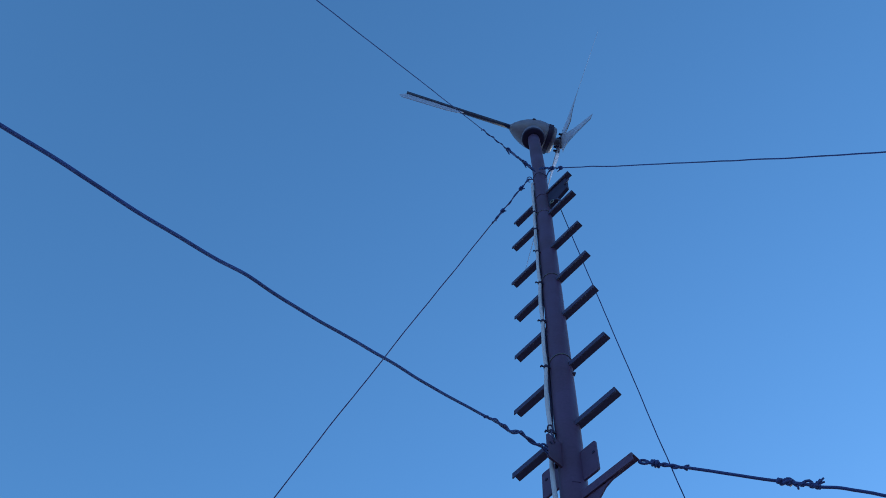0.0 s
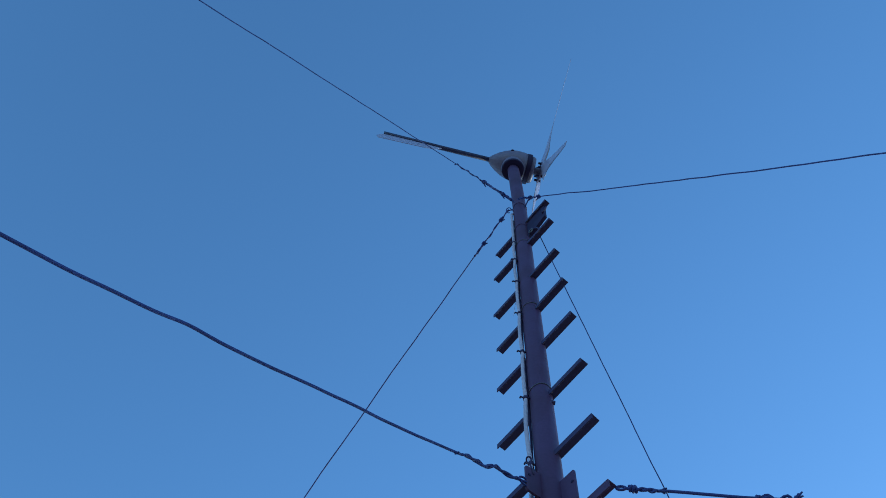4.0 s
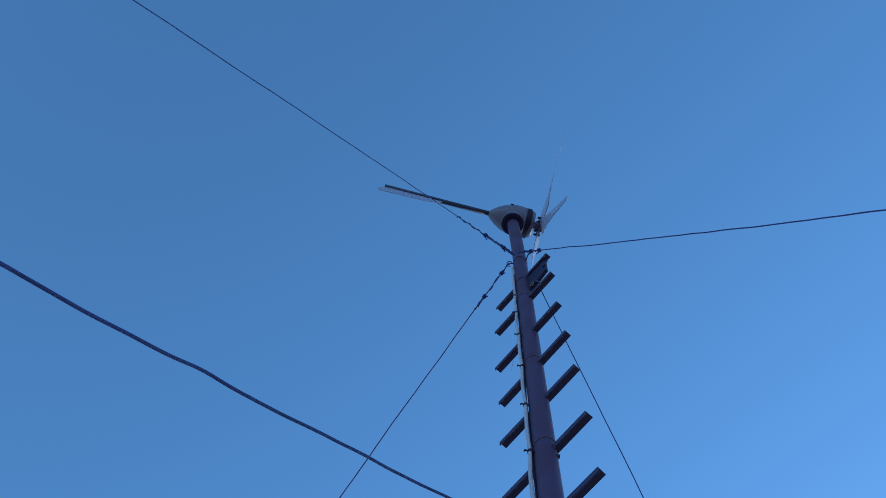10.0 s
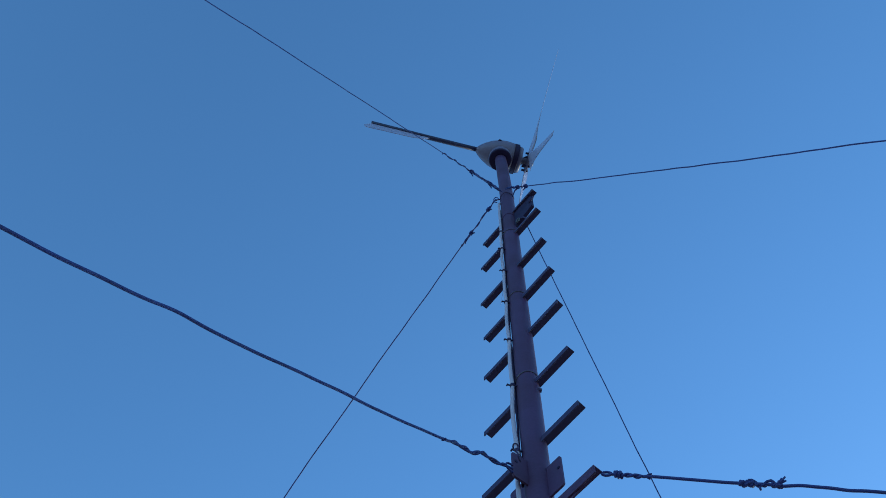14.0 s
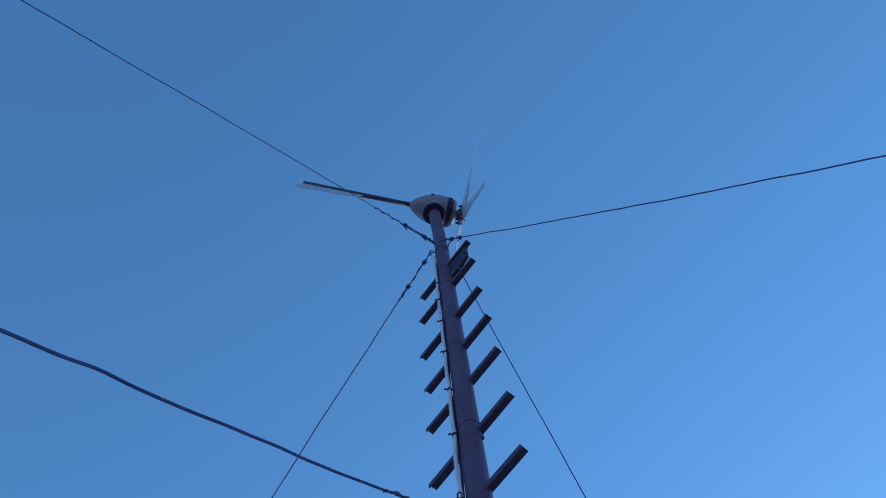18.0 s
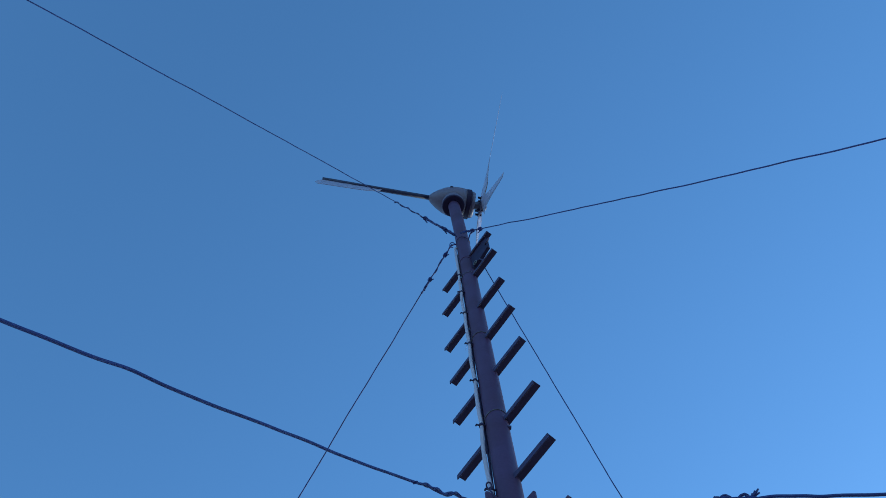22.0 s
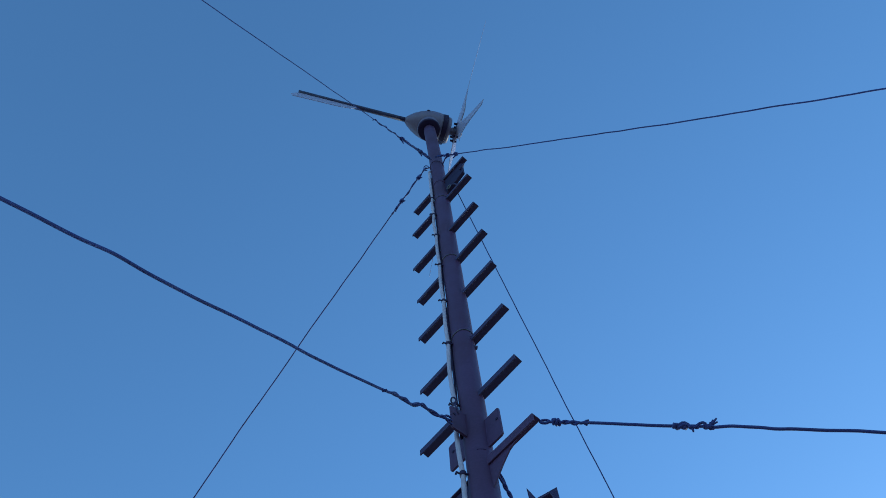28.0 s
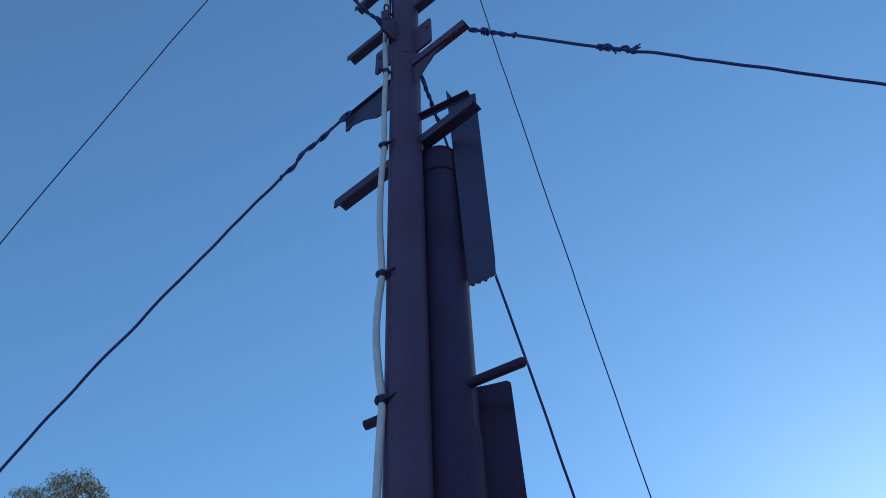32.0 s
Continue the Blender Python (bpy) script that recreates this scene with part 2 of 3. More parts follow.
# a twisted loop of wire over the near plate
c = Vector((-0.05, -0.04, 4.118))
pts = [c + Vector((0.008 * math.cos(t), 0.0, 0.0)) + Vector((0, 0.6, -0.8)) * 0.011 * math.sin(t) + Vector((0, -0.6, -0.8)) * 0.004 * math.sin(2 * t) for t in (2 * math.pi * k / 22 for k in range(23))]
loop = part("wire_loop", tube(bmesh.new(), pts, 0.003, 7), STEEL, mast, "dark twisted wire loop", smooth=True)
pts = [c + Vector((0.006, 0.004, -0.012)), c + Vector((0.002, 0.0, -0.03)), c + Vector((0.008, -0.005, -0.06)), c + Vector((0.012, -0.001, -0.09))]
part("wire_tail", tube(bmesh.new(), pts, 0.003, 7), STEEL, loop, smooth=True)

# the two guy brackets: an angle arm over a tapered gusset
arm = part("bracket_arm", angle_iron(uz(0.03, 3.79, -0.006), uz(0.238, 3.79, -0.006), 0.025, 0.005, 0.034, 0), PAINT, mast, "steel guy bracket arm")
bm = prism(bmesh.new(), [uz(q, z, -0.012) for q, z in ((0.035, 3.757), (0.195, 3.757), (0.16, 3.751), (0.125, 3.737), (0.094, 3.705), (0.064, 3.668), (0.035, 3.628))], V * 0.006)
part("gusset", softened(bm, 0.001), PAINT, arm, "curved gusset")
part("weld_bead", weld(uz(0.045, 3.775), U, 0.014), PAINT, arm, smooth=True)
arm = part("bracket_arm", angle_iron(uz(-0.03, 3.752, -0.012), uz(-0.236, 3.742, -0.012), 0.03, 0.005, 0.034, -1), STEEL, mast, "steel guy bracket arm")
bm = prism(bmesh.new(), [uz(q, z, -0.017) for q, z in ((-0.03, 3.745), (-0.228, 3.738), (-0.226, 3.668), (-0.214, 3.664), (-0.2, 3.676), (-0.15, 3.655), (-0.1, 3.612), (-0.03, 3.598))], V * 0.006)
part("gusset", softened(bm, 0.001), STEEL, arm, "tapered gusset with a cut tip")
part("weld_bead", weld(uz(-0.045, 3.735), U, 0.014), PAINT, arm, smooth=True)
part("bar", angle_iron((0.03, 0.008, 3.5), (0.184, -0.086, 3.5), 0.02, 0.004, 0.012), STEEL, mast, "thin angle bar")
part("bolt", tube(bmesh.new(), [axis(4.56) + Vector((0.03, -0.02, 0)), axis(4.56) + Vector((0.05, -0.014, 0))], 0.009, 8), STEEL, mast)
# a dark plate that hangs between the two topmost steps, with a wire hook and a ring
bm = prism(bmesh.new(), [uz(q, z, -0.003) for q, z in ((0.005, 6.535), (0.046, 6.558), (0.058, 6.57), (0.117, 6.585), (0.19, 6.62), (0.193, 6.822), (0.005, 6.811))], V * 0.022)
hanger = part("hanger_plate", softened(bm, 0.003), BLACK, mast, "dark plate hung under the topmost step")
pts = [uz(0.178, 6.688, -0.007), uz(0.202, 6.705, -0.007), uz(0.213, 6.741, -0.001), uz(0.206, 6.781, 0.009), uz(0.190, 6.785, 0.016)]
part("hook", tube(bmesh.new(), pts, 0.005, 8), STEEL, hanger, "bent wire hook", smooth=True)
pts = [uz(0.074 + 0.014 * math.cos(t), 6.588 + 0.02 * math.sin(t), -0.008) for t in (2 * math.pi * k / 18 for k in range(19))]
part("ring", tube(bmesh.new(), pts, 0.0035, 7), TIE, hanger, "small pale wire ring", smooth=True)
pts = [uz(0.086, 6.596, -0.003), uz(0.112, 6.571, -0.003), uz(0.127, 6.521, -0.000), uz(0.122, 6.464, 0.001)]
part("hook", tube(bmesh.new(), pts, 0.0045, 8), STEEL, hanger, "bent wire hook", smooth=True)

# tie wires round the pipe
for z in (6.47, 5.5, 4.665):
    pts = []
    for k in range(33):
        t = 2 * math.pi * k / 32
        pts.append(axis(z) + Vector((math.cos(t), math.sin(t), 0)) * (R + 0.002) + Z * (0.006 * math.sin(t * 2 + z) + 0.01 * math.cos(t - 0.4)))
    part("tie_wire", tube(bmesh.new(), pts, 0.0017, 6), TIE, mast, "thin tie wire", smooth=True)
pts = [axis(3.83) + Vector((math.cos(t), math.sin(t), 0)) * (R + 0.0005) for t in (-1.75 + 0.08 * k for k in range(9))]
part("scar", tube(bmesh.new(), pts, 0.0012, 6), PAINT_OLD, mast, "short scar across the paint", smooth=True)


# ---- guy wires ----
def guy_line(p0, p1, n, amp, seed, drop, bow, bumps=()):
    """Points from the mast to the ground anchor: a slightly bowed wire with old kinks in it; bumps are (metres along, height, width)."""
    p0, p1 = Vector(p0), Vector(p1)
    d = (p1 - p0).normalized()
    side = d.cross(Z).normalized()
    up = side.cross(d)
    length = (p1 - p0).length
    out = []
    for k in range(n + 1):
        f = (k / n) ** 2
        w = p0.lerp(p1, f) + (side * bow - Z * drop) * 4 * f * (1 - f)
        m = f * length
        e = min(1.0, m / 0.4, 6 * (1 - f))
        kink = amp * e * (noise.noise((seed, m * 2.7, 0)) + 0.6 * noise.noise((seed, m * 8.0, 4)))
        kink2 = amp * e * (noise.noise((seed, m * 2.7, 9)) + 0.6 * noise.noise((seed, m * 8.0, 13)))
        kink2 += sum(h * math.exp(-((m - at) / wide) ** 2) for at, h, wide in bumps)
        out.append(w + side * kink + up * kink2)
    return out


def frame_at(pts, m):
    """The place m metres along a line of points, its direction, and two directions square to it."""
    p, d = along(pts, m)
    side = d.cross(Z).normalized()
    return p, d, side, side.cross(d)


def wound(pts, m0, m1, turns, rad, phase, wander=0.0):
    """The line pts, with its stretch from m0 to m1 wound to a helix that strays by wander."""
    out, m = [], 0.0
    for i, p in enumerate(pts):
        if i:
            m += (p - pts[i - 1]).length
        if m0 < m < m1:
            _, _, side, up = frame_at(pts, m)
            g = (m - m0) / (m1 - m0)
            a = 2 * math.pi * turns * g + phase + 0.7 * noise.noise((phase, g * 5, 3))
            ease = min(1.0, 8 * g, 8 * (1 - g)) * rad * (1 + 0.5 * noise.noise((phase, g * 7, 8)))
            p = p + (side * math.cos(a) + up * math.sin(a)) * ease + (side * noise.noise((m * 15, m0 * 9, 1)) + up * noise.noise((m * 15, m0 * 9, 6))) * wander * min(1.0, 6 * g, 6 * (1 - g))
        out.append(p)
    return out


def strand_between(pts, m0, m1, step=0.005):
    return [along(pts, m0 + (m1 - m0) * k / max(2, int((m1 - m0) / step)))[0] for k in range(max(2, int((m1 - m0) / step)) + 1)]


def whiskers(pts, m, r, tips):
    """Cut wire ends that stand off the line at m; tips are (along, side, up, bend) in millimetres."""
    bm = bmesh.new()
    p, d, side, up = frame_at(pts, m)
    for a, b, c, bend in tips:
        q = p + (d * a + side * b + up * c) * 0.001
        mid = p.lerp(q, 0.55) + up * bend * 0.001
        tube(bm, [p, mid, q], [r * 0.8, r * 0.75, r * 0.55], 6)
    return bm


def lump(pts, m0, m1, rad, seed, drop):
    """A ragged bundle of turns, painted or rusted together, round the line."""
    bm = bmesh.new()
    n = 16
    for off in (0.0, 2.1, 4.2):
        line, rs = [], []
        for k in range(n + 1):
            g = k / n
            p, d, side, up = frame_at(pts, m0 + (m1 - m0) * g)
            a = off + 5.0 * g + 1.2 * noise.noise((seed, g * 4, off))
            q = rad * 0.45 * (1 + 0.6 * noise.noise((seed + off, g * 6, 1)))
            line.append(p + (side * math.cos(a) + up * math.sin(a)) * q + up * drop)
            rs.append(rad * (0.42 + 0.3 * abs(noise.noise((seed, g * 9, off + 3)))) * (0.55 if k in (0, n) else 1.0))
        tube(bm, line, rs, 7)
    return bm


def coil(pts, m0, m1, turns, rad, r, seed):
    """A close coil round the line."""
    line = []
    n = int(turns * 12)
    for k in range(n + 1):
        p, d, side, up = frame_at(pts, m0 + (m1 - m0) * k / n)
        a = 2 * math.pi * turns * k / n + seed
        q = rad * (1 + 0.5 * noise.noise((seed, k * 0.27, 2)))
        line.append(p + (side * math.cos(a) + up * math.sin(a)) * q)
    return tube(bmesh.new(), line, r, 7)


def along(pts, m):
    """The place m metres along a line of points, and its direction there."""
    for a, b in zip(pts, pts[1:]):
        step = (b - a).length
        if m <= step:
            return a.lerp(b, m / step), (b - a).normalized()
        m -= step
    return pts[-1], (pts[-1] - pts[-2]).normalized()


def splice(pts, m0, m1, r, turns, seed, spread):
    """The wire's end wound back round itself from m0 to m1."""
    line = []
    n = int(turns * 10)
    for k in range(n + 1):
        f = k / n
        p, d, side, up = frame_at(pts, m0 + (m1 - m0) * f)
        ang = 2 * math.pi * (turns * f + 0.5) + 0.8 * noise.noise((seed, f * 5, 1))
        rad = r * spread * (1 + 0.5 * noise.noise((seed, f * 8, 6)))
        line.append(p + side * rad * math.cos(ang) + up * rad * math.sin(ang))
    p, d, side, up = frame_at(pts, m1 + 0.012)
    line.append(p + side * r * 3.2 + Z * r * 1.5)
    return tube(bmesh.new(), line, [r * (1 + 0.15 * noise.noise(q * 60)) for q in line], 7)


def eye(c, d, r, size):
    """A loop through a bracket's hole."""
    d = Vector(d).normalized()
    up = d.cross(Z).cross(d).normalized()
    pts = [Vector(c) + d * size * (1 - math.cos(t)) * 0.9 + up * size * 0.55 * math.sin(t) for t in (2 * math.pi * k / 20 for k in range(21))]
    return tube(bmesh.new(), pts, r, 7)


def clamp(pts, m, r):
    """A wire clip: a saddle block with a bolt and two nuts."""
    p, d = along(pts, m)
    side = d.cross(Z).normalized()
    up = side.cross(d)
    bm = bmesh.new()
    prism(bm, [p + d * 0.011 + side * a + up * b for a, b in ((-0.011, -0.008), (0.011, -0.008), (0.013, 0.004), (0.006, 0.011), (-0.006, 0.011), (-0.013, 0.004))], -d * 0.022)
    for sg in (-1, 1):
        tube(bm, [p + side * 0.008 * sg + up * 0.008, p + side * 0.009 * sg - up * 0.03], 0.0038, 7)
    return bm


# (level, tie point, ground anchor, drop, sideways bow, wire radius, kinks, splices as start, end, turns)
GUYS = (
    ("upper", (-0.047, -0.054, 7.235), (-3.552, -4.860, 0), -0.089, -0.014, 0.0023, 0.002, ((0.02, 0.78, 6),)),
    ("upper", (-0.090, 0.012, 7.223), (-4.839, 4.299, 0), -0.210, -0.076, 0.0035, 0.003, ((0.0, 0.38, 2.5),)),
    ("upper", (-0.002, -0.061, 7.247), (4.653, -2.388, 0), 0.186, -0.029, 0.0033, 0.004, ((0.02, 0.14, 3),)),
    ("upper", (0.094, 0.039, 6.769), (1.976, 3.084, 0), -0.006, -0.031, 0.0029, 0.002, ()),
    ("lower", (-0.061, -0.056, 3.964), (-2.942, -5.474, 0), 0.021, 0.259, 0.0041, 0.004, ((0.03, 0.35, 3.2),)),
    ("lower", (0.217, -0.136, 3.777), (7.275, -0.957, 0), -0.271, -0.054, 0.0046, 0.004, ((0.012, 0.105, 1.8),)),
    ("lower", (-0.163, 0.133, 3.716), (-3.409, 3.251, 0), -0.214, -0.171, 0.0046, 0.007, ((0.05, 0.26, 2.3),)),
    ("lower", (0.067, 0.008, 3.729), (1.657, 3.135, 0), -0.036, 0.058, 0.004, 0.002, ((0.005, 0.16, 3.0),)),
)
WANDER = {4: 0.011, 5: 0.004, 6: 0.012, 7: 0.009}
BUMPS = {4: ((1.31, 0.0062, 0.055), (1.2, -0.003, 0.06), (1.62, -0.003, 0.1), (0.85, 0.003, 0.12)),
         5: ((0.49, -0.003, 0.02), (0.54, 0.004, 0.03), (0.66, -0.004, 0.03), (0.93, -0.003, 0.05)),
         6: ((0.33, -0.006, 0.05), (0.5, 0.004, 0.06), (0.7, -0.004, 0.05))}
for i, (level, a, b, drop, bow, r, amp, ties) in enumerate(GUYS):
    guy = thing("guy_wire", "dark steel guy wire twisted to the %s part of the mast" % level, "guy wire", at=b, group="guy wires of the mast")
    pts = [p - Vector(b) for p in guy_line(a, b, 420, amp, 3.7 * i + 1, drop, bow, BUMPS.get(i, ()))]
    d0 = along(pts, 0.03)[1]
    if level == "lower":
        m0, m1, turns = ties[0]
        other = strand_between(wound(pts, m0, m1, turns, r * 0.85, i + 3.1, WANDER[i]), m0, m1)
        main = wound(pts, m0, m1, turns, r * 0.6, i, WANDER[i])
        part("strand", tube(bmesh.new(), main, r, 8), WIRE, guy, smooth=True)
        sp = part("splice", tube(bmesh.new(), other, [r * (0.95 + 0.15 * noise.noise(q * 60)) for q in other], 7), WIRE, guy, "hand-twisted splice", smooth=True)
        part("wire_end", whiskers(pts, m1, r, ((16, 6, 5, 2), (12, -7, -3, -1), (20, 2, -6, 1))), WIRE, sp, "frayed wire ends", smooth=True)
        part("eye", eye(pts[0] - d0 * (0.022 if i == 5 else 0.02), d0, r * 0.9, {4: 0.032, 5: 0.015}.get(i, 0.024)), WIRE, guy, "loop of wire", smooth=True)
    else:
        part("strand", tube(bmesh.new(), pts, r, 8), WIRE, guy, smooth=True)
        part("eye", eye(pts[0] - d0 * 0.018, d0, r * 0.9, 0.02), WIRE, guy, "loop of wire", smooth=True)
        for j, (m0, m1, turns) in enumerate(ties):
            sp = splice(pts, m0, m1, max(r, 0.0031), turns, i + 5.0 * j, 1.5)
            part("splice", sp, WIRE, guy, "hand-twisted splice", smooth=True)
        for m in ((0.15, 0.42), (0.08, 0.3), (0.14, 0.24), ())[i]:
            part("clamp", clamp(pts, m, r), WIRE, guy, "wire clip")
        for m0, m1, rad in (((0.0, 0.2, 0.0115), (0.2, 0.45, 0.009)), ((0.05, 0.1, 0.008), (0.28, 0.42, 0.008)), ((0.02, 0.07, 0.01), (0.09, 0.15, 0.008)), ())[i]:
            part("turns", lump(pts, m0, m1, rad, i + 9 * m0, 0.0), WIRE, guy, "tight turns of wire", smooth=True)
    if i == 5:
        part("lump", coil(pts, 0.014, 0.036, 2.5, r * 1.7, r, 1.0), WIRE, guy, "tight turns of wire", smooth=True)
        knot = part("knot", lump(pts, 0.356, 0.394, r * 2.5, 0.4, 0.0), WIRE, guy, "rough knot that joins two wires", smooth=True)
        part("turns", lump(pts, 0.398, 0.428, r * 1.55, 2.6, -0.004), WIRE, knot, smooth=True)
        part("turns", lump(pts, 0.437, 0.468, r * 1.8, 1.3, 0.001), WIRE, knot, smooth=True)
        loose = [frame_at(pts, 0.38 + 0.008 * k) for k in range(9)]
        line = [p + up * r * (1.4 + 1.1 * math.sin(k * 1.15)) + side * r * 1.2 * math.cos(k * 0.9) for k, (p, d, side, up) in enumerate(loose)]
        part("loose_strand", tube(bmesh.new(), line, r * 0.95, 7), WIRE, knot, smooth=True)
        part("wire_end", whiskers(pts, 0.455, r, ((14, 12, 28, 3), (5, 8, 24, 2), (-2, 3, 18, 1), (18, 6, 20, 4))), WIRE, knot, "cut wire ends", smooth=True)
        part("wire_end", whiskers(pts, 0.408, r, ((5, -6, -19, -2),)), WIRE, knot, "cut wire end", smooth=True)
    if i == 1:
        lead = [pts[0], pts[0] + Vector((0.018, 0.002, 0.03)), pts[0] + Vector((0.04, 0.0, 0.032)), pts[0] + Vector((0.058, -0.01, 0.01)), pts[0] + Vector((0.06, -0.01, -0.05))]
        part("lead", tube(bmesh.new(), lead, r * 1.2, 8), WIRE, guy, "wire end turned over the mast", smooth=True)
        loop = [pts[0] + Vector((0.012, -0.012, 0.02)) + Vector((0.016 * math.cos(t), -0.004, 0.06 * math.sin(t) - 0.05)) for t in (2 * math.pi * k / 20 for k in range(17))]
        part("loop", tube(bmesh.new(), loop, r * 0.9, 7), WIRE, guy, "slack loop of wire", smooth=True)
    if i == 2:
        lead = [pts[0] + Vector((0.03, 0.05, -0.05)), pts[0] + Vector((0.05, 0.02, -0.01)), pts[0] + Vector((0.075, 0.0, 0.02)), along(pts, 0.12)[0] + Vector((0, 0, 0.012)), along(pts, 0.2)[0]]
        part("lead", tube(bmesh.new(), lead, r * 1.3, 8), WIRE, guy, "wire end turned back on itself", smooth=True)
    bm = tube(bmesh.new(), [Vector((0, 0, -0.3)), Vector((0, 0, 0.01)), d0 * -0.06], 0.012, 10)
    part("anchor", bm, STEEL, guy, "iron ground anchor")
# a loose end of wire round the mast top
for z in (7.25, 6.77):
    pts = [axis(z + 0.01 * math.sin(3 * t + z)) + Vector((math.cos(t), math.sin(t), 0)) * (R + 0.0015) for t in (2 * math.pi * k / 28 for k in range(29))]
    part("wire_wrap", tube(bmesh.new(), pts, 0.002, 6), PAINT, mast, "painted-over turn of guy wire", smooth=True)

# ---- turbine ----
AX = radians(20.4)
TZ = 8.53
TOP = Vector((*axis(8.45).xy, TZ))
A = Vector((math.cos(AX), math.sin(AX), 0))
H = Vector((A.y, -A.x, 0))


def lathe(prof, seg=40, cap=True):
    return tube(bmesh.new(), [A * a for a, _ in prof], [r for _, r in prof], seg, cap)


turbine = thing("wind_turbine", "small white wind turbine with tail vane on top of the mast", "wind turbine", at=TOP)
nac = part("nacelle", lathe([(-0.2, 0.012), (-0.192, 0.022), (-0.17, 0.044), (-0.13, 0.073), (-0.08, 0.1), (-0.03, 0.117), (0.02, 0.123), (0.06, 0.122), (0.097, 0.118)]), SHELL, turbine, "pale teardrop casing", smooth=True)
bm = bmesh.new()
tube(bm, [(0, 0, -0.142), (0, 0, -0.13), (0, 0, -0.06)], [0.087, 0.088, 0.093], 40)
part("neck", bm, SHELL, nac, smooth=True)
bm = bmesh.new()
tube(bm, [A * -0.03 + H * 0.11, A * -0.03 + H * 0.123], [0.016, 0.011], 14)
part("plug", bm, BLACK, nac, "black rubber plug")
bm = lathe([(0.097, 0.113), (0.1, 0.12), (0.134, 0.12), (0.137, 0.113)])
part("band", bm, BLACK, turbine, "black ring")
bm = lathe([(0.137, 0.108), (0.155, 0.106), (0.168, 0.098)])
part("front_cover", bm, SHELL, turbine, smooth=True)
hub = part("hub", lathe([(0.168, 0.03), (0.215, 0.03), (0.216, 0.085), (0.228, 0.085), (0.23, 0.045), (0.25, 0.04), (0.27, 0.022), (0.275, 0.006)]), SHELL, turbine, "bare rotor hub")
for k in range(6):
    t = 2 * math.pi * k / 6 + 0.3
    d = H * math.cos(t) + Z * math.sin(t)
    part("bolt", tube(bmesh.new(), [A * 0.193 + d * 0.068, A * 0.241 + d * 0.068], 0.009, 8), BLACK, hub)
bm = bmesh.new()
tube(bm, [(0, 0, -0.165), (0, 0, -0.16), (0, 0, -0.13)], [0.083, 0.088, 0.088], 40)
part("collar", bm, BLACK, turbine, "black mast collar")
boom = part("tail_boom", tube(bmesh.new(), [A * -0.185, A * -0.6 - Z * 0.01, A * -1.046 - Z * 0.02], [0.019, 0.019, 0.02], 14), TAIL, turbine, "dark tail tube", smooth=True)
bm = prism(bmesh.new(), [A * -1.043 - Z * 0.03, A * -1.092 - Z * 0.133, A * -1.072 - Z * 0.192, A * -0.71 - Z * 0.156, A * -0.62 - Z * 0.115, A * -0.57 - Z * 0.022], H * 0.004)
part("tail_vane", softened(bm, 0.001), BLADE, turbine, "thin pale vane")
for s in (-0.92, -0.64):
    part("bracket", tube(bmesh.new(), [A * s - Z * 0.025 + H * 0.012, A * s - Z * 0.025 - H * 0.012], 0.006, 8), TAIL, boom)
# the rotor's axis nods a little and stands off the tail's line
RA = (Vector((math.cos(radians(18)), math.sin(radians(18)), math.tan(radians(-3.5))))).normalized()
RH = RA.cross(Z).normalized()
RN = RH.cross(RA)
for k in range(3):
    th = radians(52.5 + 120 * k)
    d = RH * math.cos(th) + RN * math.sin(th)
    e = RA.cross(d)
    bm = bmesh.new()
    rows = []
    for f in range(21):
        q = f / 20
        chord = 0.06 + 0.9 * q if q < 0.1 else 0.15 - 0.11 * ((q - 0.1) / 0.9) ** 0.7
        tw = radians(27 * (1 - q) ** 4 - 3)
        ch = e * math.cos(tw) + RA * math.sin(tw)
        nn = RA * math.cos(tw) - e * math.sin(tw)
        c = A * 0.226 + RA * 0.07 * q + d * (0.05 + 1.27 * q)
        rows.append([bm.verts.new(c + ch * chord * x + nn * chord * y) for x, y in
                     ((-0.35, 0), (-0.3, 0.022), (-0.1, 0.036), (0.25, 0.024), (0.65, 0.003), (0.25, -0.008), (-0.1, -0.012), (-0.3, -0.012))])
    for r0, r1 in zip(rows, rows[1:]):
        for j in range(8):
            bm.faces.new((r0[j], r0[(j + 1) % 8], r1[(j + 1) % 8], r1[j]))
    bm.faces.new(rows[0][::-1])
    bm.faces.new(rows[-1])
    part("blade", bm, BLADE, turbine, "white tapered blade", smooth=True)

# ---- second post ----
PX, PY, PR = 0.108, 0.048, 0.053
post = thing("support_post", "thick dark steel post standing close behind the mast", "post", at=(PX, PY, 0))
part("pipe", tube(bmesh.new(), [(0, 0, 0), (0, 0, 1.5), (0, 0, 3.25)], PR, 36), PAINT_OLD, post, smooth=True)
cap = tube(bmesh.new(), [(0, 0, 3.257), (0, 0, 3.261), (0, 0, 3.353), (0, 0, 3.359)], [PR + 0.0005, PR + 0.0025, PR + 0.0025, PR - 0.002], 36)
part("cap", cap, PAINT_OLD, post, "welded end cap", smooth=True)
part("sleeve", tube(bmesh.new(), [(0, 0, 0.02), (0, 0, 2.42), (0, 0, 2.426)], [PR + 0.0025, PR + 0.0025, PR + 0.0005], 36), PAINT_OLD, post, smooth=True)


